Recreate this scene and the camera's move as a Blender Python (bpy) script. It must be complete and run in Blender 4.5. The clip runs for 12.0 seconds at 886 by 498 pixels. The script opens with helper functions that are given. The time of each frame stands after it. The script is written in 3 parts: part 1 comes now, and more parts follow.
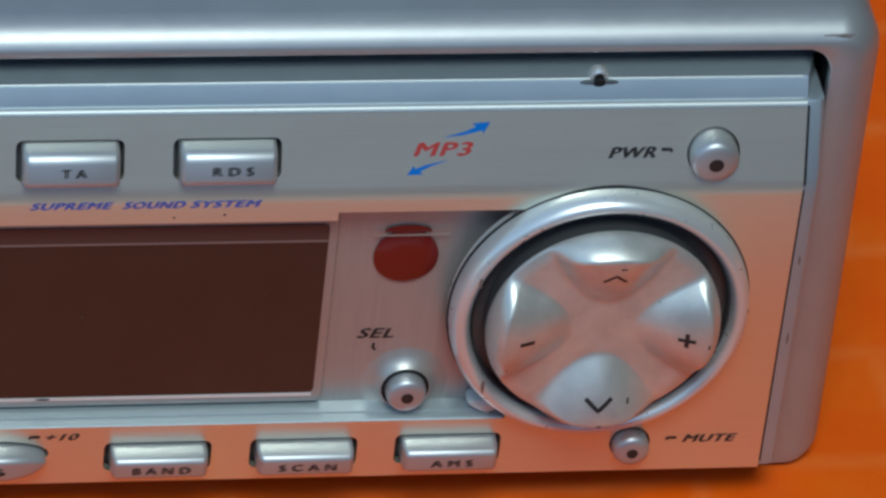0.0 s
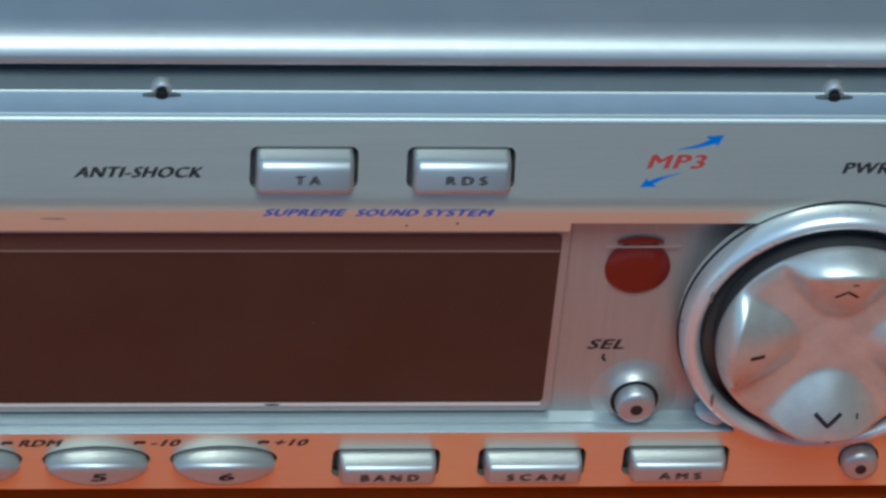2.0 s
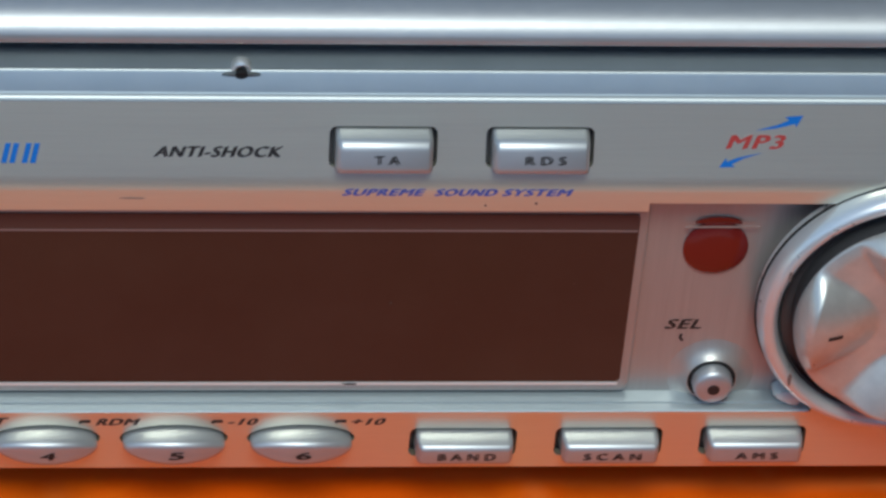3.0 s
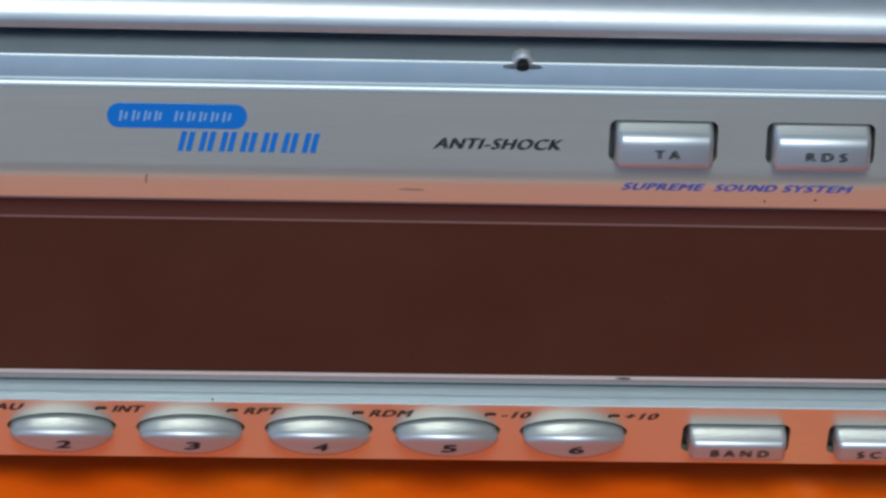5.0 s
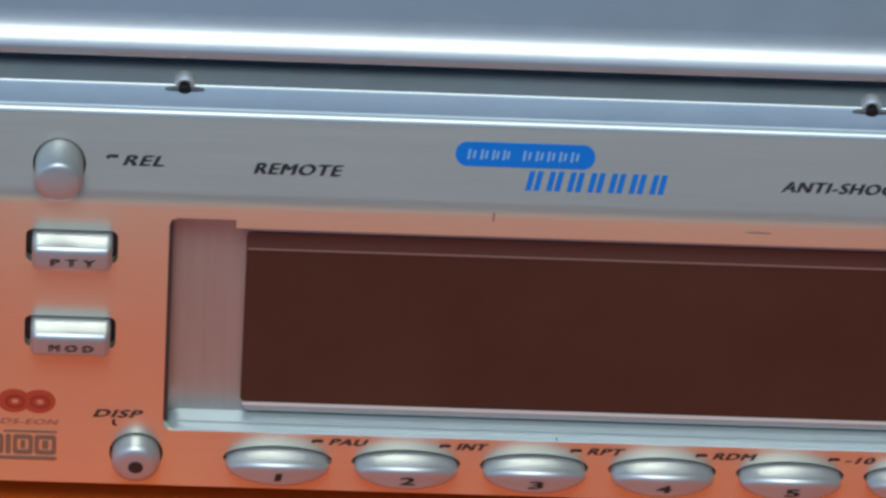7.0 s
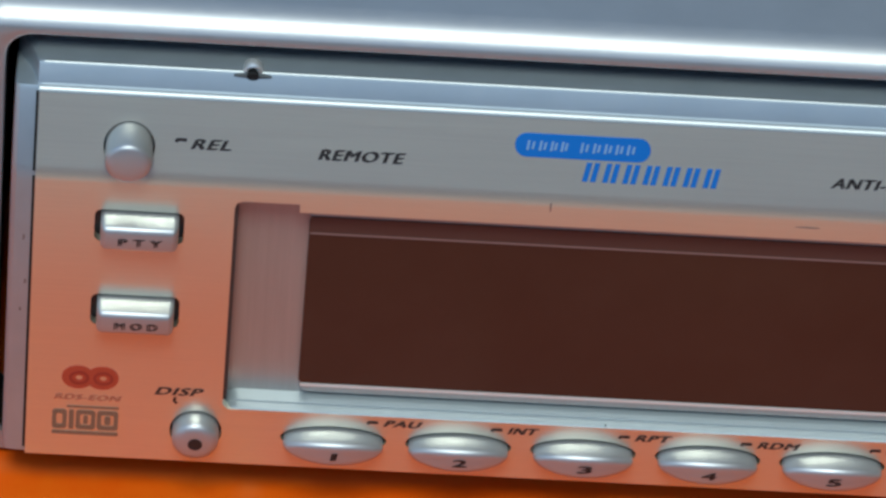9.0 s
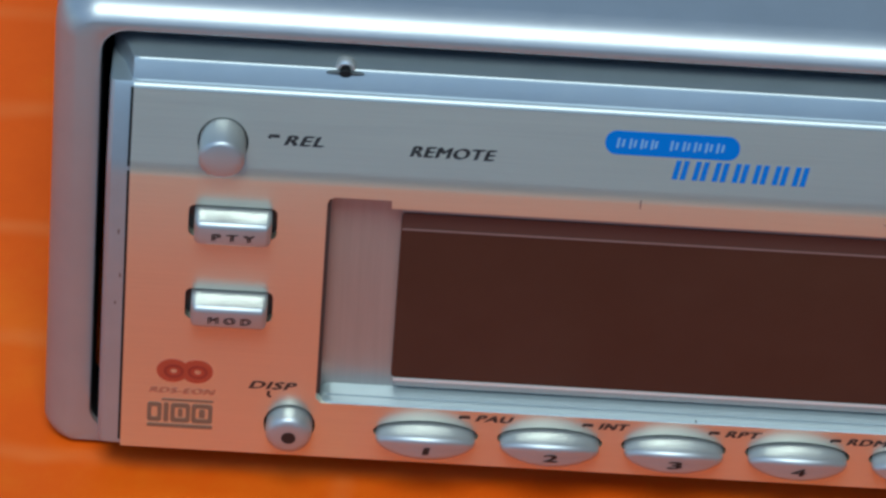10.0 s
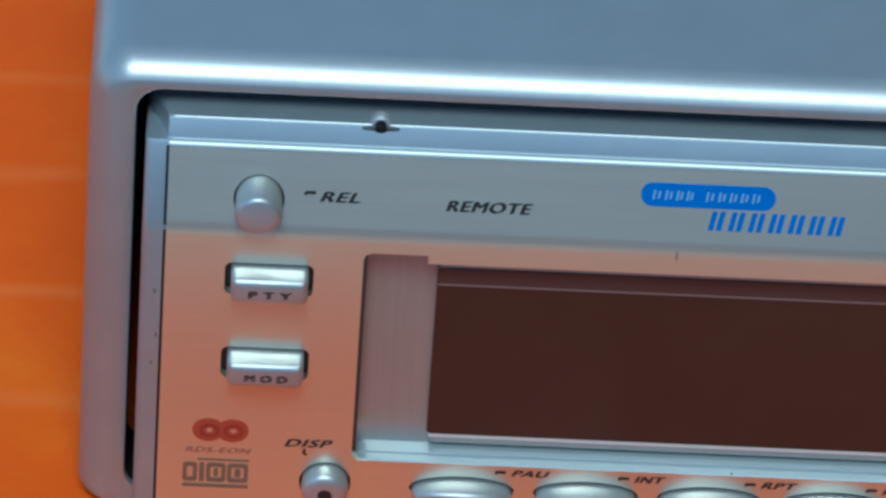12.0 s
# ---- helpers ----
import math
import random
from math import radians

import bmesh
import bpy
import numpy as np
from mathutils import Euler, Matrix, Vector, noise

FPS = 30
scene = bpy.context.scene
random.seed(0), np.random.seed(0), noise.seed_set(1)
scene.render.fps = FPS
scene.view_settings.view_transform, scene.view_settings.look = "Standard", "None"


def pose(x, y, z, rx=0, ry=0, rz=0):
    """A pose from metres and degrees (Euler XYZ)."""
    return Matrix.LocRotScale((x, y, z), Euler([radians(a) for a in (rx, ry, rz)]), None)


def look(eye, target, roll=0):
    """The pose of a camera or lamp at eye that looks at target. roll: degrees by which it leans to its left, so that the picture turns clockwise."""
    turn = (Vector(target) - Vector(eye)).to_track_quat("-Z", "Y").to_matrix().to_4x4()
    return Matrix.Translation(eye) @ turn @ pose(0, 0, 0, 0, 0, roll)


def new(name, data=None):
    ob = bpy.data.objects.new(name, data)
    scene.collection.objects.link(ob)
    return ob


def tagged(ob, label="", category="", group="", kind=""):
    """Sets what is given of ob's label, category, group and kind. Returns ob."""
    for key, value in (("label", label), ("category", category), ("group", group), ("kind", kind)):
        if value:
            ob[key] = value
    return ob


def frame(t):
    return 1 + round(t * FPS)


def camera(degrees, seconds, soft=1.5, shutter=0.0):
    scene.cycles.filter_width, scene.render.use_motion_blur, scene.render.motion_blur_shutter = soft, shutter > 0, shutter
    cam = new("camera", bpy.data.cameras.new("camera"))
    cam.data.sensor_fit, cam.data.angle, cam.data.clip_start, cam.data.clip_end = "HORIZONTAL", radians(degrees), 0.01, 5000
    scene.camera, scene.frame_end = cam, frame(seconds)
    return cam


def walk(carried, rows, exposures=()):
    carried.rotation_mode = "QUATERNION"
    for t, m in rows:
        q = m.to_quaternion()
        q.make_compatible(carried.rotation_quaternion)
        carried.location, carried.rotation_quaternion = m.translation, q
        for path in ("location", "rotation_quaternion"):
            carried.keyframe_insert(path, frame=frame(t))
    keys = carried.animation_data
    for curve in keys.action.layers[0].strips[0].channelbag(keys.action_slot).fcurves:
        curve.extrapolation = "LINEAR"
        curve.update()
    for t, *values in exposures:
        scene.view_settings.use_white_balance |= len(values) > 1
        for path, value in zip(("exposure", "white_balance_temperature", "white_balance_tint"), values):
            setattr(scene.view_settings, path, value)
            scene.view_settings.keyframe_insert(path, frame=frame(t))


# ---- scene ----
# ---- camera ----
cam = camera(7.96, 12.0, soft=2.8)
PATH = [
    (0.0, (-0.05485, -0.47129, 0.41197), (0.04785, -0.01089, 0.04118), 6.872),
    (0.5, (-0.05198, -0.46991, 0.41480), (0.04784, -0.01106, 0.04132), 6.841),
    (1.0, (-0.04990, -0.47204, 0.41487), (0.04383, -0.01279, 0.04028), 6.375),
    (1.5, (-0.05362, -0.47114, 0.41275), (0.03050, -0.00847, 0.04011), 6.287),
    (2.0, (-0.05473, -0.47099, 0.41303), (0.02621, -0.00786, 0.04026), 6.224),
    (2.5, (-0.05708, -0.47018, 0.41208), (0.02157, -0.00666, 0.03929), 6.108),
    (2.7, (-0.05812, -0.46984, 0.41274), (0.02038, -0.00734, 0.03867), 6.114),
    (4.3, (-0.06466, -0.46563, 0.41669), (0.00490, -0.00633, 0.03695), 5.917),
    (4.5, (-0.06631, -0.46474, 0.41682), (0.00108, -0.00636, 0.03558), 5.759),
    (5.0, (-0.06865, -0.46728, 0.41235), (-0.00712, -0.00519, 0.03461), 5.632),
    (5.5, (-0.07136, -0.46704, 0.41293), (-0.01489, -0.00464, 0.03477), 5.563),
    (6.0, (-0.06914, -0.46941, 0.40914), (-0.01988, -0.00290, 0.03505), 4.881),
    (6.5, (-0.06828, -0.46937, 0.41108), (-0.03278, -0.00281, 0.03548), 4.261),
    (7.0, (-0.06685, -0.46889, 0.41211), (-0.03980, -0.00212, 0.03610), 3.940),
    (7.5, (-0.07183, -0.46951, 0.41306), (-0.04452, -0.00428, 0.03515), 4.377),
    (7.7, (-0.07294, -0.47062, 0.41627), (-0.04462, -0.00459, 0.03945), 4.475),
    (8.5, (-0.07364, -0.47814, 0.41795), (-0.04561, -0.01093, 0.04257), 4.893),
    (9.3, (-0.07433, -0.48567, 0.41962), (-0.04660, -0.01726, 0.04569), 5.310),
    (9.5, (-0.07341, -0.48625, 0.41857), (-0.04831, -0.01809, 0.04414), 5.156),
    (10.0, (-0.06820, -0.48739, 0.42299), (-0.05458, -0.01975, 0.04731), 4.355),
    (10.5, (-0.06426, -0.48990, 0.41807), (-0.05725, -0.02001, 0.04502), 3.701),
    (11.0, (-0.06493, -0.49115, 0.41927), (-0.05873, -0.01951, 0.04842), 3.268),
    (11.5, (-0.07326, -0.48959, 0.42224), (-0.06145, -0.02004, 0.04889), 3.623),
    (12.0, (-0.08105, -0.49012, 0.41910), (-0.05874, -0.01678, 0.05108), 4.182),
]
EXPOSURES = [(0, -0.03, 5620, -11), (0.5, -0.03, 5620, -10), (1, -0.02, 5690, -8), (1.5, -0.01, 5400, -13), (2, 0.01, 5340, -15), (2.5, 0.03, 5740, -10), (4.5, 0.1, 6130, -3), (5, 0.1, 5760, -6), (5.5, 0.07, 5330, -12), (6, 0.1, 5440, -15), (6.5, 0.1, 5790, -6), (7, 0.1, 5800, -7), (7.5, 0.1, 5840, -7), (9.5, 0.09, 5930, -9), (10, 0.07, 5450, -12), (10.5, 0.08, 5400, -15), (11, 0.06, 5130, -17), (11.5, 0.06, 5020, -20), (12, 0.02, 5030, -18)]
walk(cam, [(t, look(eye, goal, roll)) for t, eye, goal, roll in PATH], EXPOSURES)

# ---- light: hazy bright daylight from high above ----
world = bpy.data.worlds.new("sky")
scene.world = world
world.use_nodes = True
wn = world.node_tree.nodes
sky = wn.new("ShaderNodeTexSky")
sky.sky_type, sky.sun_disc = "NISHITA", False
SUN_UP, SUN_TURN = radians(60), radians(186)
sky.sun_elevation, sky.sun_rotation = SUN_UP, SUN_TURN
sky.ozone_density, sky.dust_density = 2.2, 0.8
world.node_tree.links.new(sky.outputs[0], wn["Background"].inputs[0])
wn["Background"].inputs[1].default_value = 0.15
lamp = bpy.data.lights.new("sun", "SUN")
lamp.energy, lamp.angle, lamp.color = 2.0, radians(24), (1.0, 0.965, 0.905)
sun = new("sun", lamp)
sun.matrix_world = look((math.cos(SUN_UP) * math.sin(SUN_TURN), math.cos(SUN_UP) * math.cos(SUN_TURN), math.sin(SUN_UP)), (0, 0, 0))

# ---- materials ----
MM = 0.001


def material(name, base, rough=0.5, metal=0.0, spec=0.5):
    m = bpy.data.materials.new(name)
    m.use_nodes = True
    n = m.node_tree.nodes["Principled BSDF"]
    n.inputs["Base Color"].default_value = (*base, 1)
    n.inputs["Roughness"].default_value = rough
    n.inputs["Metallic"].default_value = metal
    n.inputs["Specular IOR Level"].default_value = spec
    return m


def node(m, kind, **values):
    n = m.node_tree.nodes.new(kind)
    for key, value in values.items():
        n.inputs[key].default_value = value
    return n


def noise_of(m, scale, stretch=(1, 1, 1), detail=4.0, rough=0.6):
    tex = node(m, "ShaderNodeTexCoord")
    mp = node(m, "ShaderNodeMapping", Scale=stretch)
    ns = node(m, "ShaderNodeTexNoise", Scale=scale, Detail=detail, Roughness=rough)
    m.node_tree.links.new(tex.outputs["Object"], mp.inputs[0])
    m.node_tree.links.new(mp.outputs[0], ns.inputs["Vector"])
    return ns.outputs["Fac"]


def ramp(m, fac, *stops):
    r = node(m, "ShaderNodeValToRGB")
    els = r.color_ramp.elements
    while len(els) < len(stops):
        els.new(0.5)
    for e, (pos, col) in zip(els, stops):
        e.position, e.color = pos, (*col, 1) if len(col) == 3 else col
    m.node_tree.links.new(fac, r.inputs[0])
    return r.outputs[0]


def to_range(m, fac, a, b, lo=0.3, hi=0.7):
    r = node(m, "ShaderNodeMapRange")
    for key, value in (("From Min", lo), ("From Max", hi), ("To Min", a), ("To Max", b)):
        r.inputs[key].default_value = value
    m.node_tree.links.new(fac, r.inputs["Value"])
    return r.outputs[0]


def plug(m, out, socket):
    m.node_tree.links.new(out, m.node_tree.nodes["Principled BSDF"].inputs[socket])


def bump(m, height, strength, distance):
    b = node(m, "ShaderNodeBump", Strength=strength, Distance=distance)
    m.node_tree.links.new(height, b.inputs["Height"])
    plug(m, b.outputs[0], "Normal")


# satin silver paint on plastic, with soft mottling and fine flake
silver = material("silver_paint", (0.45, 0.46, 0.48), 0.4, 0.6)
plug(silver, ramp(silver, noise_of(silver, 160), (0.3, (0.39, 0.39, 0.41)), (0.7, (0.42, 0.42, 0.44))), "Base Color")
plug(silver, to_range(silver, noise_of(silver, 900), 0.33, 0.40), "Roughness")
bump(silver, noise_of(silver, 5000, detail=1.0), 0.12, 0.00005)

bezel_silver = material("bezel_paint", (0.44, 0.455, 0.475), 0.4, 0.64)
plug(bezel_silver, ramp(bezel_silver, noise_of(bezel_silver, 160), (0.3, (0.38, 0.425, 0.475)), (0.7, (0.42, 0.465, 0.515))), "Base Color")
plug(bezel_silver, to_range(bezel_silver, noise_of(bezel_silver, 900), 0.34, 0.42), "Roughness")

# chromed-looking satin paint of the buttons
satin = material("satin_button", (0.47, 0.47, 0.49), 0.3, 0.68)
plug(satin, to_range(satin, noise_of(satin, 500), 0.38, 0.46), "Roughness")

ring_paint = material("ring_paint", (0.7, 0.7, 0.71), 0.3, 0.58)
plug(ring_paint, to_range(ring_paint, noise_of(ring_paint, 500), 0.27, 0.3), "Roughness")

# worn silver of the cross pad
pad_silver = material("pad_silver", (0.6, 0.6, 0.61), 0.3, 0.68)
plug(pad_silver, ramp(pad_silver, noise_of(pad_silver, 260, detail=6), (0.35, (0.56, 0.55, 0.525)), (0.65, (0.69, 0.68, 0.65))), "Base Color")
plug(pad_silver, to_range(pad_silver, noise_of(pad_silver, 400), 0.34, 0.45), "Roughness")

# horizontally brushed aluminium
alu = material("brushed_aluminium", (0.7, 0.69, 0.69), 0.3, 0.87)
grain = noise_of(alu, 1.0, (90, 3000, 6000), detail=3.0)
plug(alu, ramp(alu, grain, (0.25, (0.76, 0.735, 0.605)), (0.75, (0.81, 0.785, 0.645))), "Base Color")
plug(alu, to_range(alu, noise_of(alu, 1.0, (40, 900, 1500)), 0.285, 0.31), "Roughness")
bump(alu, grain, 0.04, 0.00004)
along = node(alu, "ShaderNodeCombineXYZ", X=1.0)
plug(alu, along.outputs[0], "Tangent")
shader = alu.node_tree.nodes["Principled BSDF"]
shader.inputs["Anisotropic"].default_value = 0.4
shader.inputs["Anisotropic Rotation"].default_value = 0.25

floor_grey = material("window_backing", (0.5, 0.48, 0.48), 0.4, 0.6)
plug(floor_grey, ramp(floor_grey, noise_of(floor_grey, 1.0, (2500, 200, 100)), (0.3, (0.41, 0.39, 0.375)), (0.7, (0.45, 0.43, 0.415))), "Base Color")
bright = material("polished_edge", (0.36, 0.375, 0.39), 0.4, 0.7)
ledge_mat = material("clear_ledge", (0.42, 0.46, 0.48), 0.35, 0.5)
steel = material("spring_steel", (0.75, 0.75, 0.75), 0.25, 0.6)
smoked = material("smoked_display", (0.03, 0.013, 0.011), 0.16, 0.0)
plug(smoked, ramp(smoked, noise_of(smoked, 60), (0.35, (0.044, 0.0215, 0.017)), (0.65, (0.052, 0.0265, 0.021))), "Base Color")
band_dark = material("display_upper_band", (0.085, 0.045, 0.04), 0.2)
pale_line = material("pale_line", (0.25, 0.16, 0.15), 0.35)
black = material("black_plastic", (0.012, 0.012, 0.013), 0.6, 0.0, 0.2)
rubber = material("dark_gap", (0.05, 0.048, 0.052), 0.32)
ink = material("black_ink", (0.018, 0.014, 0.014), 0.5)
ink_blue = material("blue_ink", (0.06, 0.1, 0.4), 0.5)
logo_blue = material("sky_blue_ink", (0.01, 0.135, 0.5), 0.45)
logo_pale = material("pale_ink", (0.2, 0.32, 0.55), 0.5)
ink_red = material("red_ink", (0.38, 0.035, 0.03), 0.5)
ink_rust = material("rust_ink", (0.42, 0.06, 0.03), 0.5)
ink_brown = material("brown_ink", (0.2, 0.115, 0.075), 0.5)
ink_deep = material("deep_red_ink", (0.28, 0.03, 0.02), 0.5)
ink_faded = material("faded_red_ink", (0.42, 0.15, 0.09), 0.5)
ink_soft = material("worn_black_ink", (0.045, 0.032, 0.028), 0.5)
red_lens = material("red_sensor", (0.15, 0.011, 0.009), 0.18)
grime = material("grime", (0.03, 0.026, 0.024), 0.7)
faint = material("faint_scratch", (0.22, 0.18, 0.17), 0.5, 0.4)

# glossy orange table top with cloudy, paler veins
orange = material("orange_laminate", (0.58, 0.09, 0.004), 0.45, 0.0, 0.1)
cloud = noise_of(orange, 30, (1, 1, 1), detail=9, rough=0.72)
base_col = ramp(orange, cloud, (0.3, (0.63, 0.076, 0.001)), (0.5, (0.69, 0.091, 0.002)), (0.7, (0.72, 0.135, 0.005)))
# faint pale joints of a small tile pattern, wavering
warp = node(orange, "ShaderNodeTexNoise", Scale=24.0, Detail=3.0)
co = node(orange, "ShaderNodeTexCoord")
orange.node_tree.links.new(co.outputs["Object"], warp.inputs["Vector"])
add = node(orange, "ShaderNodeVectorMath")
add.operation = "MULTIPLY_ADD"
add.inputs[1].default_value = (0.006, 0.012, 0.0)
orange.node_tree.links.new(warp.outputs["Color"], add.inputs[0])
orange.node_tree.links.new(co.outputs["Object"], add.inputs[2])
shift = node(orange, "ShaderNodeMapping")
shift.inputs["Location"].default_value = (0.0594, -0.0106, 0)
orange.node_tree.links.new(add.outputs[0], shift.inputs[0])
cells = node(orange, "ShaderNodeTexBrick", Scale=1.0)
for key, value in (("Mortar Size", 0.0022), ("Mortar Smooth", 1.0), ("Brick Width", 0.0473), ("Row Height", 0.0185)):
    cells.inputs[key].default_value = value
orange.node_tree.links.new(shift.outputs[0], cells.inputs["Vector"])
patchy = node(orange, "ShaderNodeMath")
patchy.operation = "MULTIPLY"
orange.node_tree.links.new(cells.outputs["Fac"], patchy.inputs[0])
orange.node_tree.links.new(to_range(orange, noise_of(orange, 45), 0.03, 0.36), patchy.inputs[1])
veins = patchy.outputs[0]
mix = node(orange, "ShaderNodeMix")
mix.data_type = "RGBA"
mix.inputs[7].default_value = (0.74, 0.23, 0.06, 1)
orange.node_tree.links.new(veins, mix.inputs[0])
orange.node_tree.links.new(base_col, mix.inputs[6])
plug(orange, mix.outputs[2], "Base Color")
plug(orange, to_range(orange, noise_of(orange, 60), 0.34, 0.46), "Roughness")

# ---- geometry helpers: millimetres on the face plane, x right, z up, w out towards the viewer ----
TILT = radians(21.1)
CREASE = 39.25
TOP = 46.95
FACE = Matrix(((MM, 0, 0, 0), (0, 0, -MM, 0), (0, MM, 0, 0), (0, 0, 0, 1)))
SIN, COS = math.sin(TILT), math.cos(TILT)
UPPER = Matrix(((MM, 0, 0, 0), (0, MM * SIN, -MM * COS, 0), (0, MM * COS, MM * SIN, CREASE * MM), (0, 0, 0, 1)))


def up(z):
    """Distance along the leaning upper plate for a height z."""
    return (z - CREASE + 0.0167 * (TOP - z)) / COS


def part(name, bm, mat, parent, label="", space=FACE, sharp=32):
    bm.transform(space)
    bmesh.ops.recalc_face_normals(bm, faces=bm.faces)
    me = bpy.data.meshes.new(name)
    bm.to_mesh(me)
    bm.free()
    me.materials.append(mat)
    me.polygons.foreach_set("use_smooth", [True] * len(me.polygons))
    me.set_sharp_from_angle(angle=radians(sharp))
    ob = new(name, me)
    ob.parent = parent
    if label:
        tagged(ob, label)
    return ob


def rounded(x0, x1, z0, z1, r, n=5):
    pts = []
    for cx, cz, a0 in ((x1 - r, z0 + r, -90), (x1 - r, z1 - r, 0), (x0 + r, z1 - r, 90), (x0 + r, z0 + r, 180)):
        for k in range(n + 1):
            a = radians(a0 + 90 * k / n)
            pts.append((cx + r * math.cos(a), cz + r * math.sin(a)))
    return pts


def oval(cx, cz, rx, rz, n=40):
    return [(cx + rx * math.cos(2 * math.pi * k / n), cz + rz * math.sin(2 * math.pi * k / n)) for k in range(n)]


def add_sheet(bm, loops, w_front, w_back):
    """A flat sheet with holes and the side walls of every loop."""
    edges, rings = [], []
    for pts in loops:
        vs = [bm.verts.new((x, z, w_front)) for x, z in pts]
        rings.append(vs)
        edges += [bm.edges.new((vs[k], vs[(k + 1) % len(vs)])) for k in range(len(vs))]
    bmesh.ops.triangle_fill(bm, edges=edges, use_beauty=True, use_dissolve=False, normal=(0, 0, 1))
    for vs in rings:
        back = [bm.verts.new((v.co.x, v.co.y, w_back)) for v in vs]
        for k in range(len(vs)):
            j = (k + 1) % len(vs)
            bm.faces.new((vs[k], vs[j], back[j], back[k]))


def sheet(loops, w_front, w_back):
    bm = bmesh.new()
    add_sheet(bm, loops, w_front, w_back)
    return bm


def loft(loops, cap_first=False, cap_last=True):
    """Joins closed loops of equal length, given as lists of (x, z, w)."""
    bm = bmesh.new()
    rings = [[bm.verts.new(p) for p in pts] for pts in loops]
    n = len(rings[0])
    for a, b in zip(rings, rings[1:]):
        for k in range(n):
            bm.faces.new((a[k], a[(k + 1) % n], b[(k + 1) % n], b[k]))
    if cap_first:
        bm.faces.new(rings[0][::-1])
    if cap_last:
        bm.faces.new(rings[-1])
    return bm


def lathe(cx, cz, profile, n=48, cap=True):
    """Turns a profile of (radius, w) about the axis that points out of the face."""
    return loft([[(cx + r * math.cos(2 * math.pi * k / n), cz + r * math.sin(2 * math.pi * k / n), w) for k in range(n)] for r, w in profile], False, cap)


def bar(x0, x1, profile, ends=((0.0, 0.66), (0.15, 0.83), (0.4, 0.95), (0.9, 1.0))):
    """A bar along x with the section profile of (z, w), its ends rounded over."""
    zs, ws = [p[0] for p in profile], [p[1] for p in profile]
    zm, wm = (min(zs) + max(zs)) / 2, min(ws)
    stations = [(x0 + d, s) for d, s in ends] + [(x1 - d, s) for d, s in reversed(ends)]
    return loft([[(x, zm + (z - zm) * (0.55 + 0.45 * s), wm + (w - wm) * s) for z, w in profile] for x, s in stations], True, True)


def ribbon(points, width, thick=0.05, height=None):
    """A flat stroke along points (x, z), lying on height(x, z)."""
    bm = bmesh.new()
    dense = []
    for (xa, za), (xb, zb) in zip(points, points[1:]):
        n = max(1, int(math.hypot(xb - xa, zb - za) / 0.25))
        dense += [(xa + (xb - xa) * k / n, za + (zb - za) * k / n) for k in range(n)]
    dense.append(points[-1])
    rows = []
    for k, (x, z) in enumerate(dense):
        xa, za = dense[max(k - 1, 0)]
        xb, zb = dense[min(k + 1, len(dense) - 1)]
        d = math.hypot(xb - xa, zb - za) or 1
        nx, nz = -(zb - za) / d * width / 2, (xb - xa) / d * width / 2
        row = []
        for s in (-1, 1):
            px, pz = x + s * nx, z + s * nz
            row.append(bm.verts.new((px, pz, (height(px, pz) if height else 0) + thick)))
        rows.append(row)
    for a, b in zip(rows, rows[1:]):
        bm.faces.new((a[0], a[1], b[1], b[0]))
    return bm


def words(text, x0, x1, z0, z1, lean=0.25, space=FACE, w=0.02, bold=0.11, spread=1.12):
    """Lettering of the built-in font, fitted into a box on the face."""
    cu = bpy.data.curves.new("lettering", "FONT")
    cu.body, cu.shear, cu.resolution_u = text, lean, 3
    cu.space_character = spread
    ob = bpy.data.objects.new("lettering", cu)
    scene.collection.objects.link(ob)
    me = bpy.data.meshes.new_from_object(ob.evaluated_get(bpy.context.evaluated_depsgraph_get()))
    bpy.data.objects.remove(ob)
    bm = bmesh.new()
    bm.from_mesh(me)
    bpy.data.meshes.remove(me)
    xs, ys = [v.co.x for v in bm.verts], [v.co.y for v in bm.verts]
    ax, bx, ay, by = min(xs), max(xs), min(ys), max(ys)
    for v in bm.verts:
        v.co = (x0 + (v.co.x - ax) / (bx - ax) * (x1 - x0), z0 + (v.co.y - ay) / (by - ay) * (z1 - z0), w)
    top = bmesh.ops.extrude_face_region(bm, geom=bm.faces[:])
    for e in top["geom"]:
        if isinstance(e, bmesh.types.BMVert):
            e.co.z += 0.03
    twin = bmesh.ops.duplicate(bm, geom=bm.verts[:] + bm.edges[:] + bm.faces[:])
    for e in twin["geom"]:
        if isinstance(e, bmesh.types.BMVert):
            e.co.x += bold * 1.6
            e.co.y += bold * 0.5
            e.co.z += 0.004
    bmesh.ops.translate(bm, verts=bm.verts, vec=(-bold * 0.8, 0, 0))
    return bm


# ---- table ----
def slab(x0, x1, y0, y1, z0, z1):
    bm = bmesh.new()
    bmesh.ops.create_cube(bm, size=1.0)
    for v in bm.verts:
        v.co = ((x0 + x1) / 2 + v.co.x * (x1 - x0), (y0 + y1) / 2 + v.co.y * (y1 - y0), (z0 + z1) / 2 + v.co.z * (z1 - z0))
    return bm


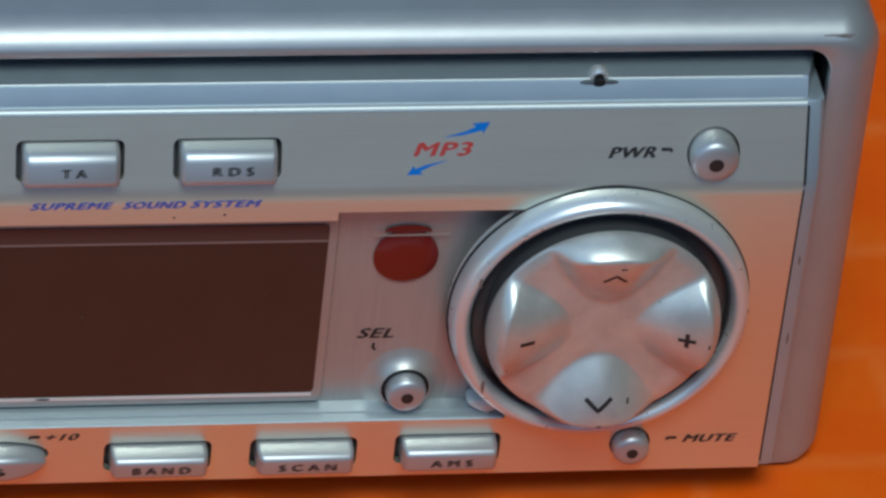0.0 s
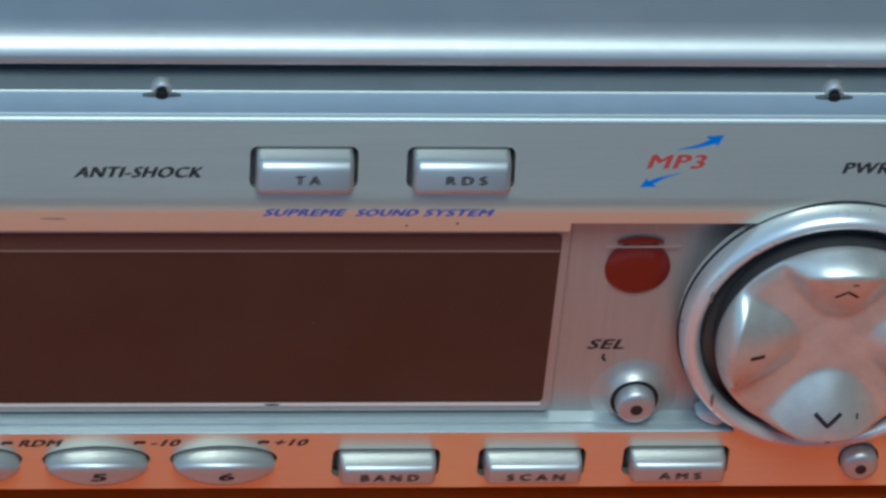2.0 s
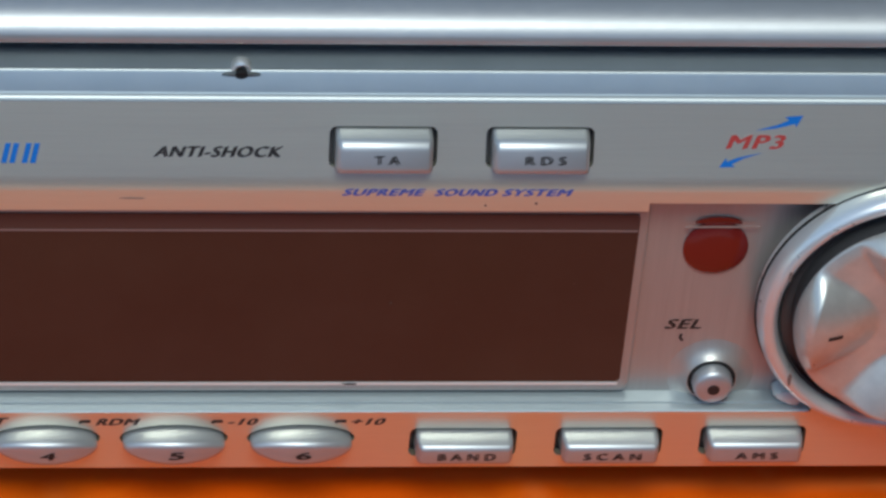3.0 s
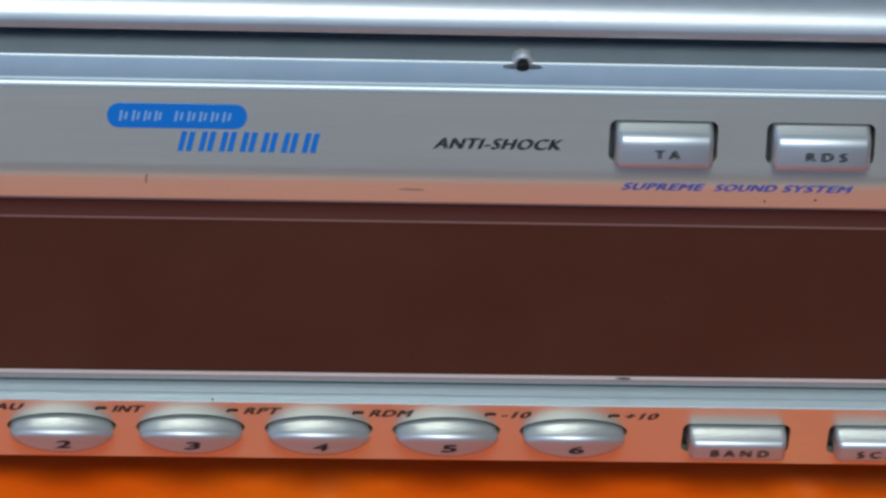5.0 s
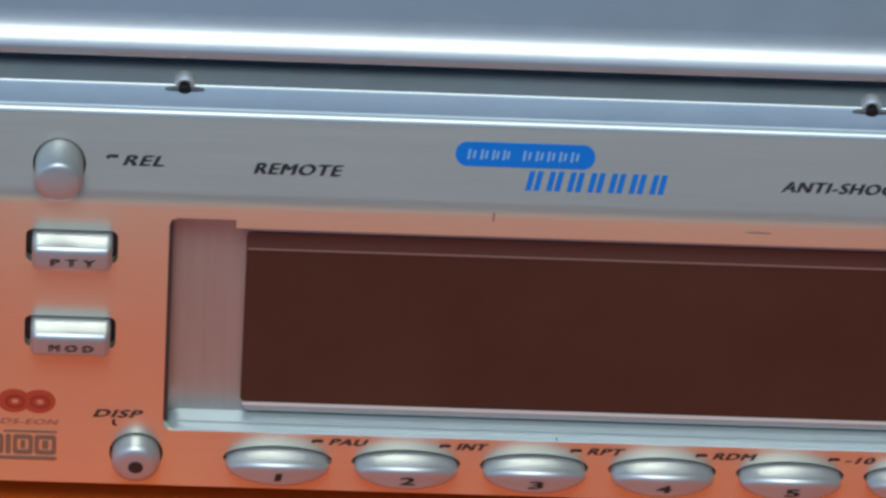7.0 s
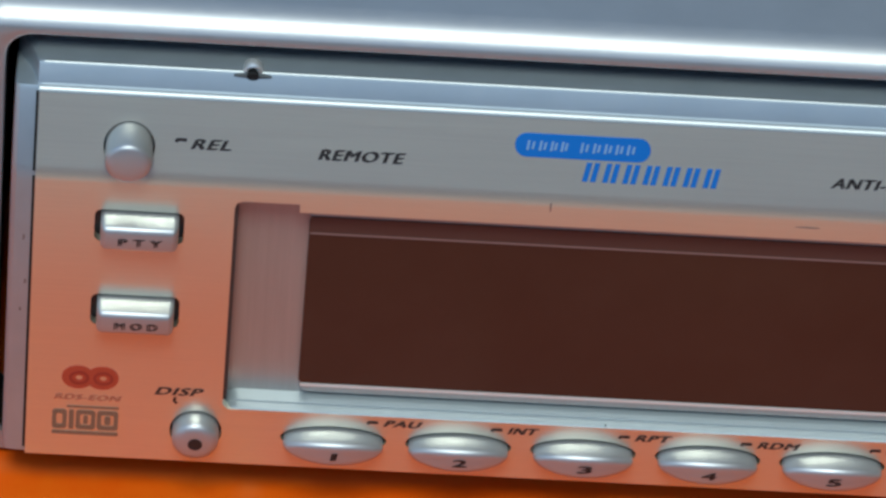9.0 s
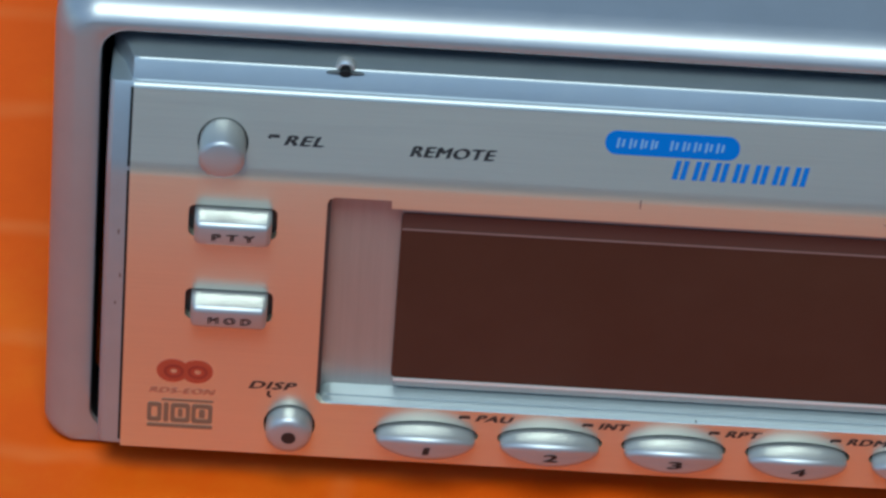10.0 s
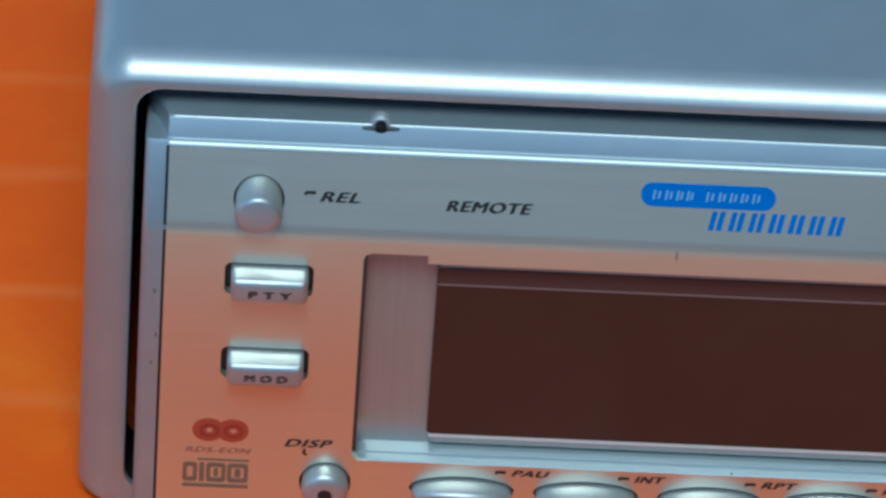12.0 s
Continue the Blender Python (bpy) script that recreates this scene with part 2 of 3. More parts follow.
# unseen floor; its beige is picked to tint what the lower plate reflects
ground_mat = material("unseen_beige", (0.3, 0.29, 0.28), 0.8)
plug(ground_mat, ramp(ground_mat, noise_of(ground_mat, 3), (0.3, (0.46, 0.345, 0.31)), (0.7, (0.54, 0.405, 0.365))), "Base Color")
ground = part("ground", slab(-300, 300, -300, 300, -0.80, -0.745), ground_mat, None, "", Matrix.Identity(4))
tagged(ground, "unseen floor under the table, beige to tint the plate's reflection", "floor", kind="structure")
# unseen wall, added so the upper plate reflects lilac-grey below the sky
reflector_mat = material("lilac_grey_reflector", (0.2, 0.21, 0.26), 0.8)
plug(reflector_mat, ramp(reflector_mat, noise_of(reflector_mat, 3), (0.3, (0.38, 0.25, 0.34)), (0.7, (0.43, 0.29, 0.39))), "Base Color")
wall = part("reflector_south", slab(-6, 6, -3.2, -3.0, -0.745, 1.05), reflector_mat, None, "", Matrix.Identity(4))
tagged(wall, "unseen low lilac-grey wall, added for the upper plate's reflection", "wall", kind="structure")
# unseen wall, added to block the sky on the right and darken that side
blocker_mat = material("brown_blocker", (0.12, 0.09, 0.07), 0.8)
plug(blocker_mat, ramp(blocker_mat, noise_of(blocker_mat, 4), (0.3, (0.09, 0.066, 0.052)), (0.7, (0.13, 0.096, 0.076))), "Base Color")
blocker = part("blocker_east", slab(0.36, 0.5, -0.8, 3.0, -0.745, 2.0), blocker_mat, None, "", Matrix.Identity(4))
tagged(blocker, "unseen brown wall, added to block light from the right", "wall", kind="structure")
table = new("table")
table.location = (0, 0, -0.745)
tagged(table, "table with glossy orange tile-patterned top", "table")
part("table_top", slab(-0.85, 0.34, -0.054, 0.56, 0.705, 0.7437), orange, table, "orange top with faint pale joints", Matrix.Identity(4))
for x in (-0.79, 0.28):
    for y in (-0.02, 0.5):
        part("leg", slab(x - 0.03, x + 0.03, y - 0.03, y + 0.03, 0.0, 0.705), ground_mat, table, "plain beige leg", Matrix.Identity(4))
# ---- the car radio ----
radio = new("car_radio")
radio.empty_display_size = 0.02
tagged(radio, "silver car radio with brushed face, lying on orange table", "car radio")

# housing: frame with rounded front edge, opening and deep body
OUT = (-93.0, 92.7, -1.3, 54.8)
HOLE = (-88.35, 87.4, 1.0, 51.7)
R = 2.3


def corners(x0, x1, z0, z1, radii, n=8):
    """A rectangle with a radius of its own at lower right, upper right, upper left and lower left."""
    pts = []
    spots = ((x1, z0, -1, 1, -90), (x1, z1, -1, -1, 0), (x0, z1, 1, -1, 90), (x0, z0, 1, 1, 180))
    for (cx, cz, sx, sz, a0), r in zip(spots, radii):
        for k in range(n + 1):
            a = radians(a0 + 90 * k / n)
            pts.append((cx + sx * r + r * math.cos(a), cz + sz * r + r * math.sin(a)))
    return pts


def outer_loop(inset, y):
    return [(x, z, -y) for x, z in corners(OUT[0] + inset, OUT[1] - inset, OUT[2] + inset * 0.35, OUT[3] - inset, [max(r - inset, 0.7) for r in (3.2, 4.4, 4.4, 3.2)])]


def hole_loop(grow, y, r=2.6):
    return [(x, z, -y) for x, z in rounded(HOLE[0] - grow, HOLE[1] + grow, HOLE[2] - grow, HOLE[3] + grow, r + grow, 8)]


loops = [hole_loop(0, 14.0), hole_loop(0, 5.85), hole_loop(0.08, 5.6), hole_loop(0.28, 5.5)]
for k in range(0, 13):
    a = radians(90 * k / 12)
    turn, rise = 0.6 * (1 - math.cos(a)) + 0.4 * k / 12, 0.6 * math.sin(a) + 0.4 * k / 12
    loops.append([(x, z, -5.5 - turn * (1.7 + 1.6 * min(max((z - 46) / 6, 0), 1))) for x, z, w in outer_loop(R * (1 - rise), 5.5)])
loops.append(outer_loop(0, 155.0))
housing = part("housing", loft(loops), silver, radio, "satin silver housing with rounded front edge")
part("opening_wall", loft([hole_loop(-0.06, y) for y in (6.2, 13.8)], False, False), black, radio, "black inside of the opening")
part("opening_liner", sheet([rounded(-87.5, 87.5, 1.7, 52.0, 2.4)], -13.9, -14.0), black, radio, "black cavity behind the face")

# bezel: silver surround of the face plate, seen from the side as a profile of (depth, z)
TOP_Y = (TOP - CREASE) * math.tan(TILT)
bezel_profile = [(13.0, 3.62), (0.55, 3.62), (0.35, 3.82), (0.35, CREASE - 1.2), (0.42, CREASE - 0.3), (0.6, CREASE + 0.6), (TOP_Y + 0.32, TOP - 0.05),
                 (TOP_Y + 0.55, TOP + 0.32), (TOP_Y + 0.8, TOP + 0.46), (4.55, 49.0), (4.7, 49.22), (4.95, 49.32), (5.2, 49.32), (10.5, 50.35), (13.0, 50.35)]


def bezel_loop(x, pull, shelf):
    """The profile at x; pull draws it back and inwards round the side edge, shelf draws the top shelf back at its corner. Behind the plate the face lies deeper."""
    if abs(x) < 84.5:
        deep = [(y + 3.4 if 3.75 < z < TOP + 0.1 and y < TOP_Y + 0.5 else y, z) for y, z in bezel_profile]
        return [(x, z, -y) for y, z in deep]
    drawn = []
    for y, z in bezel_profile:
        back = pull * (1.0 if y < 12 else 0.0) + (shelf if z > TOP + 0.4 and y < 12 else 0.0)
        drawn.append((x, 27 + (z - 27) * (1 - pull * 0.02), -min(y + back, 13.0)))
    return drawn


side = [(84.45, 0.0, 0.0), (84.6, 0.0, 0.0), (85.1, 0.0, 0.0), (85.35, 0.0, 0.5), (85.6, 0.0, 1.4), (86.0, 0.0, 2.6), (86.45, 0.06, 4.0), (86.78, 0.3, 5.0), (86.93, 0.75, 5.4), (86.95, 1.1, 5.6)]
stations = [(-x - (0.4 if x > 86 else 0.0), p, q) for x, p, q in reversed(side)] + side
part("bezel", loft([bezel_loop(*at) for at in stations], True, True), bezel_silver, radio, "silver plastic surround of the face", sharp=25)
line = [(4.6, 49.05), (4.68, 49.2), (4.77, 49.29), (4.88, 49.33), (5.0, 49.32), (5.0, 48.8)]
part("ridge", loft([[(x, z, -y) for y, z in line] for x in (-84.6, 84.6)], True, True), bright, radio, "bright moulded ridge")

# face plate: one brushed sheet, bent back along a crease, with holes for all keys
KNOB = (66.4, 24.75)
BARS = [("BAND", 19.3, 29.3, 5.2, 8.55), ("SCAN", 33.75, 43.8, 5.2, 8.6), ("AMS", 48.2, 58.15, 5.3, 8.8),
        ("PTY", -78.7, -70.65, 31.35, 35.05), ("MOD", -78.7, -70.65, 20.85, 24.5)]
UPPER_BARS = [("TA", 8.85, 18.6), ("RDS", 23.85, 33.65)]
FIRST, STEP = -54.35, 12.5


def window_loop():
    x1, r = 58.5, 12.2
    pts = [(-65.1, 10.78), (-64.0, 10.78), (x1, 10.78)]
    a0 = math.atan2(-math.sqrt(r * r - (KNOB[0] - x1) ** 2), x1 - KNOB[0])
    a1 = math.atan2(36.75 - KNOB[1], -math.sqrt(max(r * r - (36.75 - KNOB[1]) ** 2, 0.04)))
    for k in range(49):
        a = a0 + (a1 - a0) * k / 48
        pts.append((KNOB[0] + r * math.cos(a), KNOB[1] + r * math.sin(a)))
    pts += [(63.0, 37.1), (39.7, 37.1), (39.7, 36.1), (-59.3, 36.1), (-59.3, 37.1), (-64.8, 37.1), (-65.4, 36.8), (-65.6, 36.2), (-65.6, 11.4)]
    return pts


plate = bmesh.new()
holes = [window_loop()]
for _, x0, x1, z0, z1 in BARS:
    holes.append(rounded(x0 - 0.4, x1 + 0.25, z0 - 0.05, z1 + 0.18, 0.7, 3))
for k in range(6):
    holes.append(oval(FIRST + STEP * k, 7.55, 5.3, 1.68))
holes.append(oval(-68.1, 7.75, 2.6, 2.6, 28))
holes.append(oval(71.5, 7.3, 2.05, 2.05, 24))
holes += [rounded(x0 - 0.35, x1 + 0.25, CREASE + up(40.75), CREASE + up(44.65), 0.7, 3) for _, x0, x1 in UPPER_BARS]
holes += [oval(75.95, CREASE + up(42.6), 2.62, 2.62, 28), oval(-76.1, CREASE + up(42.15), 2.5, 2.55, 28)]
add_sheet(plate, [[(-85, 3.72), (85, 3.72), (85, CREASE + up(TOP)), (-85, CREASE + up(TOP))]] + holes, 0.0, -1.0)
# the sheet is cut out flat, then rolled back along a soft bend
HALF = 0.9
RADIUS = HALF / math.tan(TILT / 2)
for k in range(25):
    bmesh.ops.bisect_plane(plate, geom=plate.verts[:] + plate.edges[:] + plate.faces[:], plane_co=(0, CREASE - HALF + 2 * HALF * k / 24, 0), plane_no=(0, 1, 0))


def rolled(x, s, w):
    """A point of the flat sheet, s up along it and w out of it, in its place on the bent plate."""
    turn = TILT * min(max((s - CREASE + HALF) / (2 * HALF), 0), 1)
    y, z = RADIUS * (1 - math.cos(turn)), CREASE - HALF + RADIUS * math.sin(turn)
    rest = s - (CREASE + HALF) if s > CREASE + HALF else min(s - (CREASE - HALF), 0)
    y, z = y + rest * math.sin(turn), z + rest * math.cos(turn)
    return (x * MM, (y - w * math.cos(turn)) * MM, (z + w * math.sin(turn)) * MM)


for v in plate.verts:
    v.co = rolled(*v.co)
part("face_plate", plate, alu, radio, "brushed aluminium face plate, bent back at the top", Matrix.Identity(4), sharp=12)
edge = [(TOP_Y - 0.05, TOP - 0.05), (TOP_Y + 0.05, TOP + 0.15), (TOP_Y + 0.25, TOP + 0.36), (TOP_Y + 0.5, TOP + 0.44), (TOP_Y + 0.5, TOP - 0.1)]
part("plate_edge", loft([[(x, z, -y) for y, z in edge] for x in (-85, 85)], True, True), bright, radio, "bright cut top edge of the plate")

for side in (-1, 1):
    x0, x1 = sorted((side * 84.96, side * 85.28))
    part("plate_gap", sheet([[(x0, 4.3), (x1, 4.3), (x1, CREASE - 0.6), (x0, CREASE - 0.6)]], -0.3, -0.6), black, radio, "fine dark joint beside the plate")
    part("plate_gap", sheet([[(x0, 0.2), (x1, 0.2), (x1, up(TOP) - 0.05), (x0, up(TOP) - 0.05)]], -0.08, -0.5), black, radio, "", UPPER)

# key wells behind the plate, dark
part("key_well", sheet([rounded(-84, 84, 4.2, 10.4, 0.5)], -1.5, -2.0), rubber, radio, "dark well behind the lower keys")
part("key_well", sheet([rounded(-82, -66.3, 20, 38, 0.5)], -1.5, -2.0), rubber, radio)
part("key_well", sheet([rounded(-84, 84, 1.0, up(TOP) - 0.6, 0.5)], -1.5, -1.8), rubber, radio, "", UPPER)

# display window: backing, sloping lower ledge, smoked display
part("window_backing", sheet([rounded(-66.2, 60.5, 10.5, 38.2, 0.5)], -2.6, -3.2), floor_grey, radio, "grey backing inside the window")
ledge = [(2.58, 9.8), (0.12, 9.8), (0.0, 10.85), (0.08, 10.95), (0.2, 11.0), (1.0, 11.08), (1.05, 11.2), (1.15, 11.24), (2.58, 11.4)]
part("window_ledge", loft([[(x, 9.8 + (z - 9.8) * s, -2.55 + (2.55 - y) * s) for y, z in ledge] for x, s in ((-65.4, 0.55), (-65.2, 0.75), (-64.7, 0.92), (-64.0, 1.0), (58.3, 1.0))], True, True), ledge_mat, radio, "bright clear plastic ledge", sharp=20)
part("window_gap", sheet([rounded(-65.62, -65.2, 11.3, 36.4, 0.15)], -0.9, -1.4), rubber, radio, "dark gap round the window")
part("window_gap", sheet([rounded(-65.5, -59.3, 36.5, 37.1, 0.12)], -0.9, -1.4), rubber, radio)
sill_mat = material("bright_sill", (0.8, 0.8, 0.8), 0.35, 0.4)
part("display_frame", loft([[(x, z, w) for x, z in rounded(-58.1 + d, 40.35 - d, 11.85 + d, 36.6 - d, 0.9)] for d, w in ((0, -2.7), (0, -2.15), (0.12, -2.0), (0.3, -1.95))]), floor_grey, radio, "grey frame round the display")
part("display", sheet([rounded(-58.2, 39.4, 13.15, 34.25, 0.55)], -1.85, -2.0), smoked, radio, "smoked dark brown display, switched off")
part("display_band", sheet([[(-58.1, 32.3), (39.3, 32.3), (39.3, 34.2), (-58.1, 34.2)]], -1.82, -1.86), band_dark, radio)
part("display_line", sheet([[(-58.1, 32.1), (39.3, 32.1), (39.3, 32.3), (-58.1, 32.3)]], -1.78, -1.85), pale_line, radio, "fine pale line across the display")
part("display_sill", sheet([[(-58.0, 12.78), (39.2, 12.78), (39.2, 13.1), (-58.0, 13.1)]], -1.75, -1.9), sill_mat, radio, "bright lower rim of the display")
part("remote_sensor", lathe(47.25, 29.7, [(3.2, -2.6), (3.2, -2.35), (2.9, -2.2), (1.6, -2.1), (0.3, -2.06)], 36), red_lens, radio, "round dark red sensor window")


# keys
def key_section(z0, z1, d, back=-1.4, drop=0.3, ridge=0.7, foot=0.5):
    """A section (z, w): upper face falling steeply outwards to a rounded ridge, then a long front face."""
    zr = z1 - drop
    pts = [(z0, back)] + [(z0 + foot * (1 - math.cos(radians(a))), d - foot * (1 - math.sin(radians(a)))) for a in (0, 25, 50, 70, 90)]
    for k in range(7):
        a = radians(12 * k)
        pts.append((zr - 0.8 * ridge + ridge * math.sin(a), d + 0.02 - ridge * (1 - math.cos(a))))
    return pts + [(z1 - 0.1, 0.25), (z1, 0.0), (z1, back)]


def bar_key(text, x0, x1, z0, z1, d, t0, t1, rise=0.62, space=FACE, drop=0.3, ridge=0.7, foot=0.5):
    key = part("key", bar(x0 + 0.22, x1 - 0.25, key_section(z0, z1, d, drop=drop, ridge=ridge, foot=foot), KEY_ENDS), satin, radio, "rounded silver bar key", space)
    xm = (x0 + x1) / 2
    part("lettering", words(text, xm + t0, xm + t1, z0 + rise, z0 + rise + 0.82, 0.0, w=d + 0.01, bold=0.14, spread=1.7), ink, key, "", space)
    return key


KEY_ENDS = ((0.0, 0.7), (0.06, 0.82), (0.18, 0.92), (0.38, 0.98), (0.6, 1.0))
for text, x0, x1, z0, z1 in BARS:
    half = 2.8 if len(text) == 4 else 2.05
    bar_key(text, x0, x1, z0 + 0.55, z1 - 0.2, 2.25, -half + 0.1, half + 0.1, 0.7)
bar_key("TA", 8.85, 18.6, 1.55, 5.65, 1.9, -1.0, 1.3, 1.05, UPPER, 0.75, 1.25, 0.75)
bar_key("RDS", 23.85, 33.65, 1.55, 5.65, 1.9, -1.6, 2.2, 1.05, UPPER, 0.75, 1.25, 0.75)


def preset_key(cx, digit):
    """An oval key with upright walls, a rounded edge and a flat front that falls back towards both ends."""
    zc, rx, rz = 7.35, 5.0, 1.48
    steps = [(0.0, None, 1), (0.0, 0.6, 1), (0.05, 0.4, 1), (0.17, 0.2, 1), (0.36, 0.06, 1), (0.6, 0.0, 1), (0.6, 0.0, 0.6), (0.6, 0.0, 0.25), (0.6, 0.0, 0.02)]
    loops = []
    for inset, low, flat in steps:
        ring = [(x, zc + (z - zc) * flat) for x, z in oval(cx, zc, rx - inset, rz - inset, 48)]
        loops.append([(x, z, -1.4 if low is None else 1.45 + 1.05 * (1 - ((x - cx) / rx) ** 2) - low) for x, z in ring])
    key = part("preset_key", loft(loops), satin, radio, "oval silver preset key", sharp=60)
    half = 0.3 if digit == 1 else 0.68
    part("lettering", words(str(digit), cx - half + 0.1, cx + half + 0.1, 6.86, 7.76, 0.05, w=2.52, bold=0.13), ink, key)


for k in range(6):
    preset_key(FIRST + STEP * k, k + 1)


def round_key(cx, cz, r, w0, w1, dot=True, name="round_key"):
    h = w1 - w0
    prof = [(r, w0 - 1.2), (r, w0 + h * 0.45), (r * 0.975, w0 + h * 0.66), (r * 0.91, w0 + h * 0.82), (r * 0.8, w0 + h * 0.92), (r * 0.6, w0 + h * 0.98), (r * 0.35, w1), (0.1, w1 + 0.01)]
    key = part(name, lathe(cx, cz, prof, 36), satin, radio, "round domed silver key")
    if dot:
        part("dot", lathe(cx, cz, [(r * 0.31, w1 - 0.1), (r * 0.31, w1 + 0.05), (0.05, w1 + 0.05)], 24), ink, key, "black round mark")
    return key


round_key(75.95, 42.5, 2.4, -1.4, 0.5)
round_key(71.5, 7.25, 1.85, 0.0, 1.7)
round_key(-68.1, 7.7, 2.35, 0.0, 2.1)
round_key(48.5, 13.65, 2.0, -1.6, 0.05)
part("key_collar", lathe(48.5, 13.65, [(4.4, -2.62), (3.5, -2.4), (2.85, -1.95), (2.5, -1.5), (2.38, -1.53)], 36, False), floor_grey, radio, "grey collar of a key")
# flat black ring for the shadow between this key and its backing
part("key_well", lathe(48.5, 13.65, [(2.4, -1.52), (2.0, -1.52)], 36, False), black, radio)
prof = [(2.3, -3.0), (2.28, 1.25), (2.22, 1.5), (2.08, 1.7), (1.85, 1.8), (1.4, 1.88), (0.8, 1.93), (0.1, 1.95)]
part("release_key", lathe(-76.1, 42.15, prof, 36), satin, radio, "long round silver release key")

# four-way control: ring, dark gap and cross pad
KX, KZ = KNOB
prof = [(14.85, -1.0)] + [(13.82 + 1.03 * math.cos(math.pi * k / 20), 0.6 + 1.75 * math.sin(math.pi * k / 20)) for k in range(21)] + [(12.79, -1.0)]
part("knob_ring", lathe(KX, KZ, prof, 96, False), ring_paint, radio, "rounded silver ring round the cross pad")
part("ring_liner", lathe(KX, KZ, [(12.78, 0.2), (12.78, 1.5), (12.6, 1.3), (12.6, 0.2)], 64, False), rubber, radio, "black inner wall of the ring")
part("gap_disc", lathe(KX, KZ, [(12.9, -0.8), (12.9, 0.35), (0.1, 0.35)], 64), rubber, radio, "dark gap inside the ring")
RIM, PAD = 10.4, 11.6


def pad_top(dx, dz):
    """Flat cross, and four petals that rise outwards from a rounded inner edge."""
    h = 3.1
    for ax, az in ((0, 1), (1, 0), (0, -1), (-1, 0)):
        along, across = dx * ax + dz * az, dx * az - dz * ax
        edge = 3.1 + 5.6 * (across / 5.7) ** 2
        t = (along - edge) / 7.3
        if t > 0:
            h += 2.9 * (1 - (1 - min(t, 1)) ** 1.7) * t / (t + 0.035)
    return h


def pad_height(x, z):
    dx, dz = x - KX, z - KZ
    r = math.hypot(dx, dz)
    if r <= RIM:
        return pad_top(dx, dz)
    top = pad_top(dx * RIM / r, dz * RIM / r)
    f = min((r - RIM) / (PAD - RIM), 1)
    return top - (top - 2.7) * (0.35 * f + 0.65 * (1 - math.sqrt(1 - f * f)))


bm = bmesh.new()
NA, NR = 160, 44
centre = bm.verts.new((KX, KZ, pad_height(KX, KZ)))
rings = []
for j in range(1, NR + 1):
    r = RIM * j / 34 if j <= 34 else RIM + (PAD - RIM) * math.sin(math.pi / 2 * (j - 34) / (NR - 34))
    rings.append([bm.verts.new((KX + r * math.cos(2 * math.pi * k / NA), KZ + r * math.sin(2 * math.pi * k / NA),
                                pad_height(KX + r * math.cos(2 * math.pi * k / NA), KZ + r * math.sin(2 * math.pi * k / NA)))) for k in range(NA)])
rings.append([bm.verts.new((v.co.x, v.co.y, v.co.z - 0.15)) for v in rings[-1]])
for k in range(NA):
    bm.faces.new((centre, rings[0][k], rings[0][(k + 1) % NA]))
for a, b in zip(rings, rings[1:]):
    for k in range(NA):
        bm.faces.new((a[k], a[(k + 1) % NA], b[(k + 1) % NA], b[k]))
pad = part("cross_pad", bm, pad_silver, radio, "silver four-way cross pad with worn petals", sharp=60)


# the shade below the pad's undercut rim, put in as a dark skirt
part("pad_undershade", lathe(KX, KZ, [(11.45, 0.2), (11.45, 2.62)], 64, True), rubber, pad, "dark skirt for the shade under the pad")
part("ring_gap", lathe(KX, KZ, [(15.0, -0.2), (15.0, 0.03), (14.75, 0.03)], 96, False), black, radio, "dark gap round the ring")


def mark(points, width=0.42):
    part("lettering", ribbon([(KX + x, KZ + z) for x, z in points], width, 0.04, pad_height), ink, pad)


mark([(-1.15, 7.35), (0.0, 8.35), (1.15, 7.35)], 0.3)
mark([(-1.3, -7.3), (0.0, -8.55), (1.3, -7.3)], 0.45)
mark([(-8.6, 0.0), (-7.1, 0.0)], 0.45)
mark([(7.05, 0.0), (8.75, 0.0)], 0.42)
mark([(7.9, -0.85), (7.9, 0.85)], 0.42)

# ---- printing on the face ----
def low_words(text, x0, x1, z0, z1, mat=ink_soft, lean=0.3, w=0.02):
    part("lettering", words(text, x0, x1, z0, z0 + 0.8 * (z1 - z0), lean, w=w, bold=0.12), mat, radio)


def up_words(text, x0, x1, z0, z1, mat=ink, lean=0.3):
    part("lettering", words(text, x0, x1, up(z0), up(z0 + 0.86 * (z1 - z0)), lean, UPPER, bold=0.13), mat, radio, "", UPPER)


def tick(x, z, space=FACE, flip=1):
    part("tick_mark", ribbon([(x - 0.45 * flip, z - 0.2), (x - 0.3 * flip, z + 0.05), (x + 0.6 * flip, z + 0.05)], 0.34, 0.05), ink, radio, "", space)


for text, x1, wide, z in (("PAU", -45.65, 3.75, 9.62), ("INT", -34.0, 3.0, 9.5), ("RPT", -20.65, 3.6, 9.42), ("RDM", -7.8, 4.2, 9.3), ("-10", 3.75, 2.8, 9.3), ("+10", 16.3, 3.2, 9.3)):
    low_words(text, x1 - wide, x1, z - 0.1, z + 0.9)
    tick(x1 - wide - 1.2, z + 0.35)
low_words("MUTE", 76.9, 82.3, 7.2, 8.4)
tick(75.6, 7.8)
low_words("DISP", -72.3, -67.6, 12.2, 13.4)
part("tick_mark", ribbon([(-70.3, 12.0), (-70.4, 11.5), (-70.1, 11.2)], 0.3, 0.05), ink, radio)
low_words("SUPREME", 10.05, 17.9, 38.15 - 0.2, 38.95, ink_blue, w=0.0)
low_words("SOUND", 18.9, 24.8, 38.15 - 0.2, 38.95, ink_blue, w=0.0)
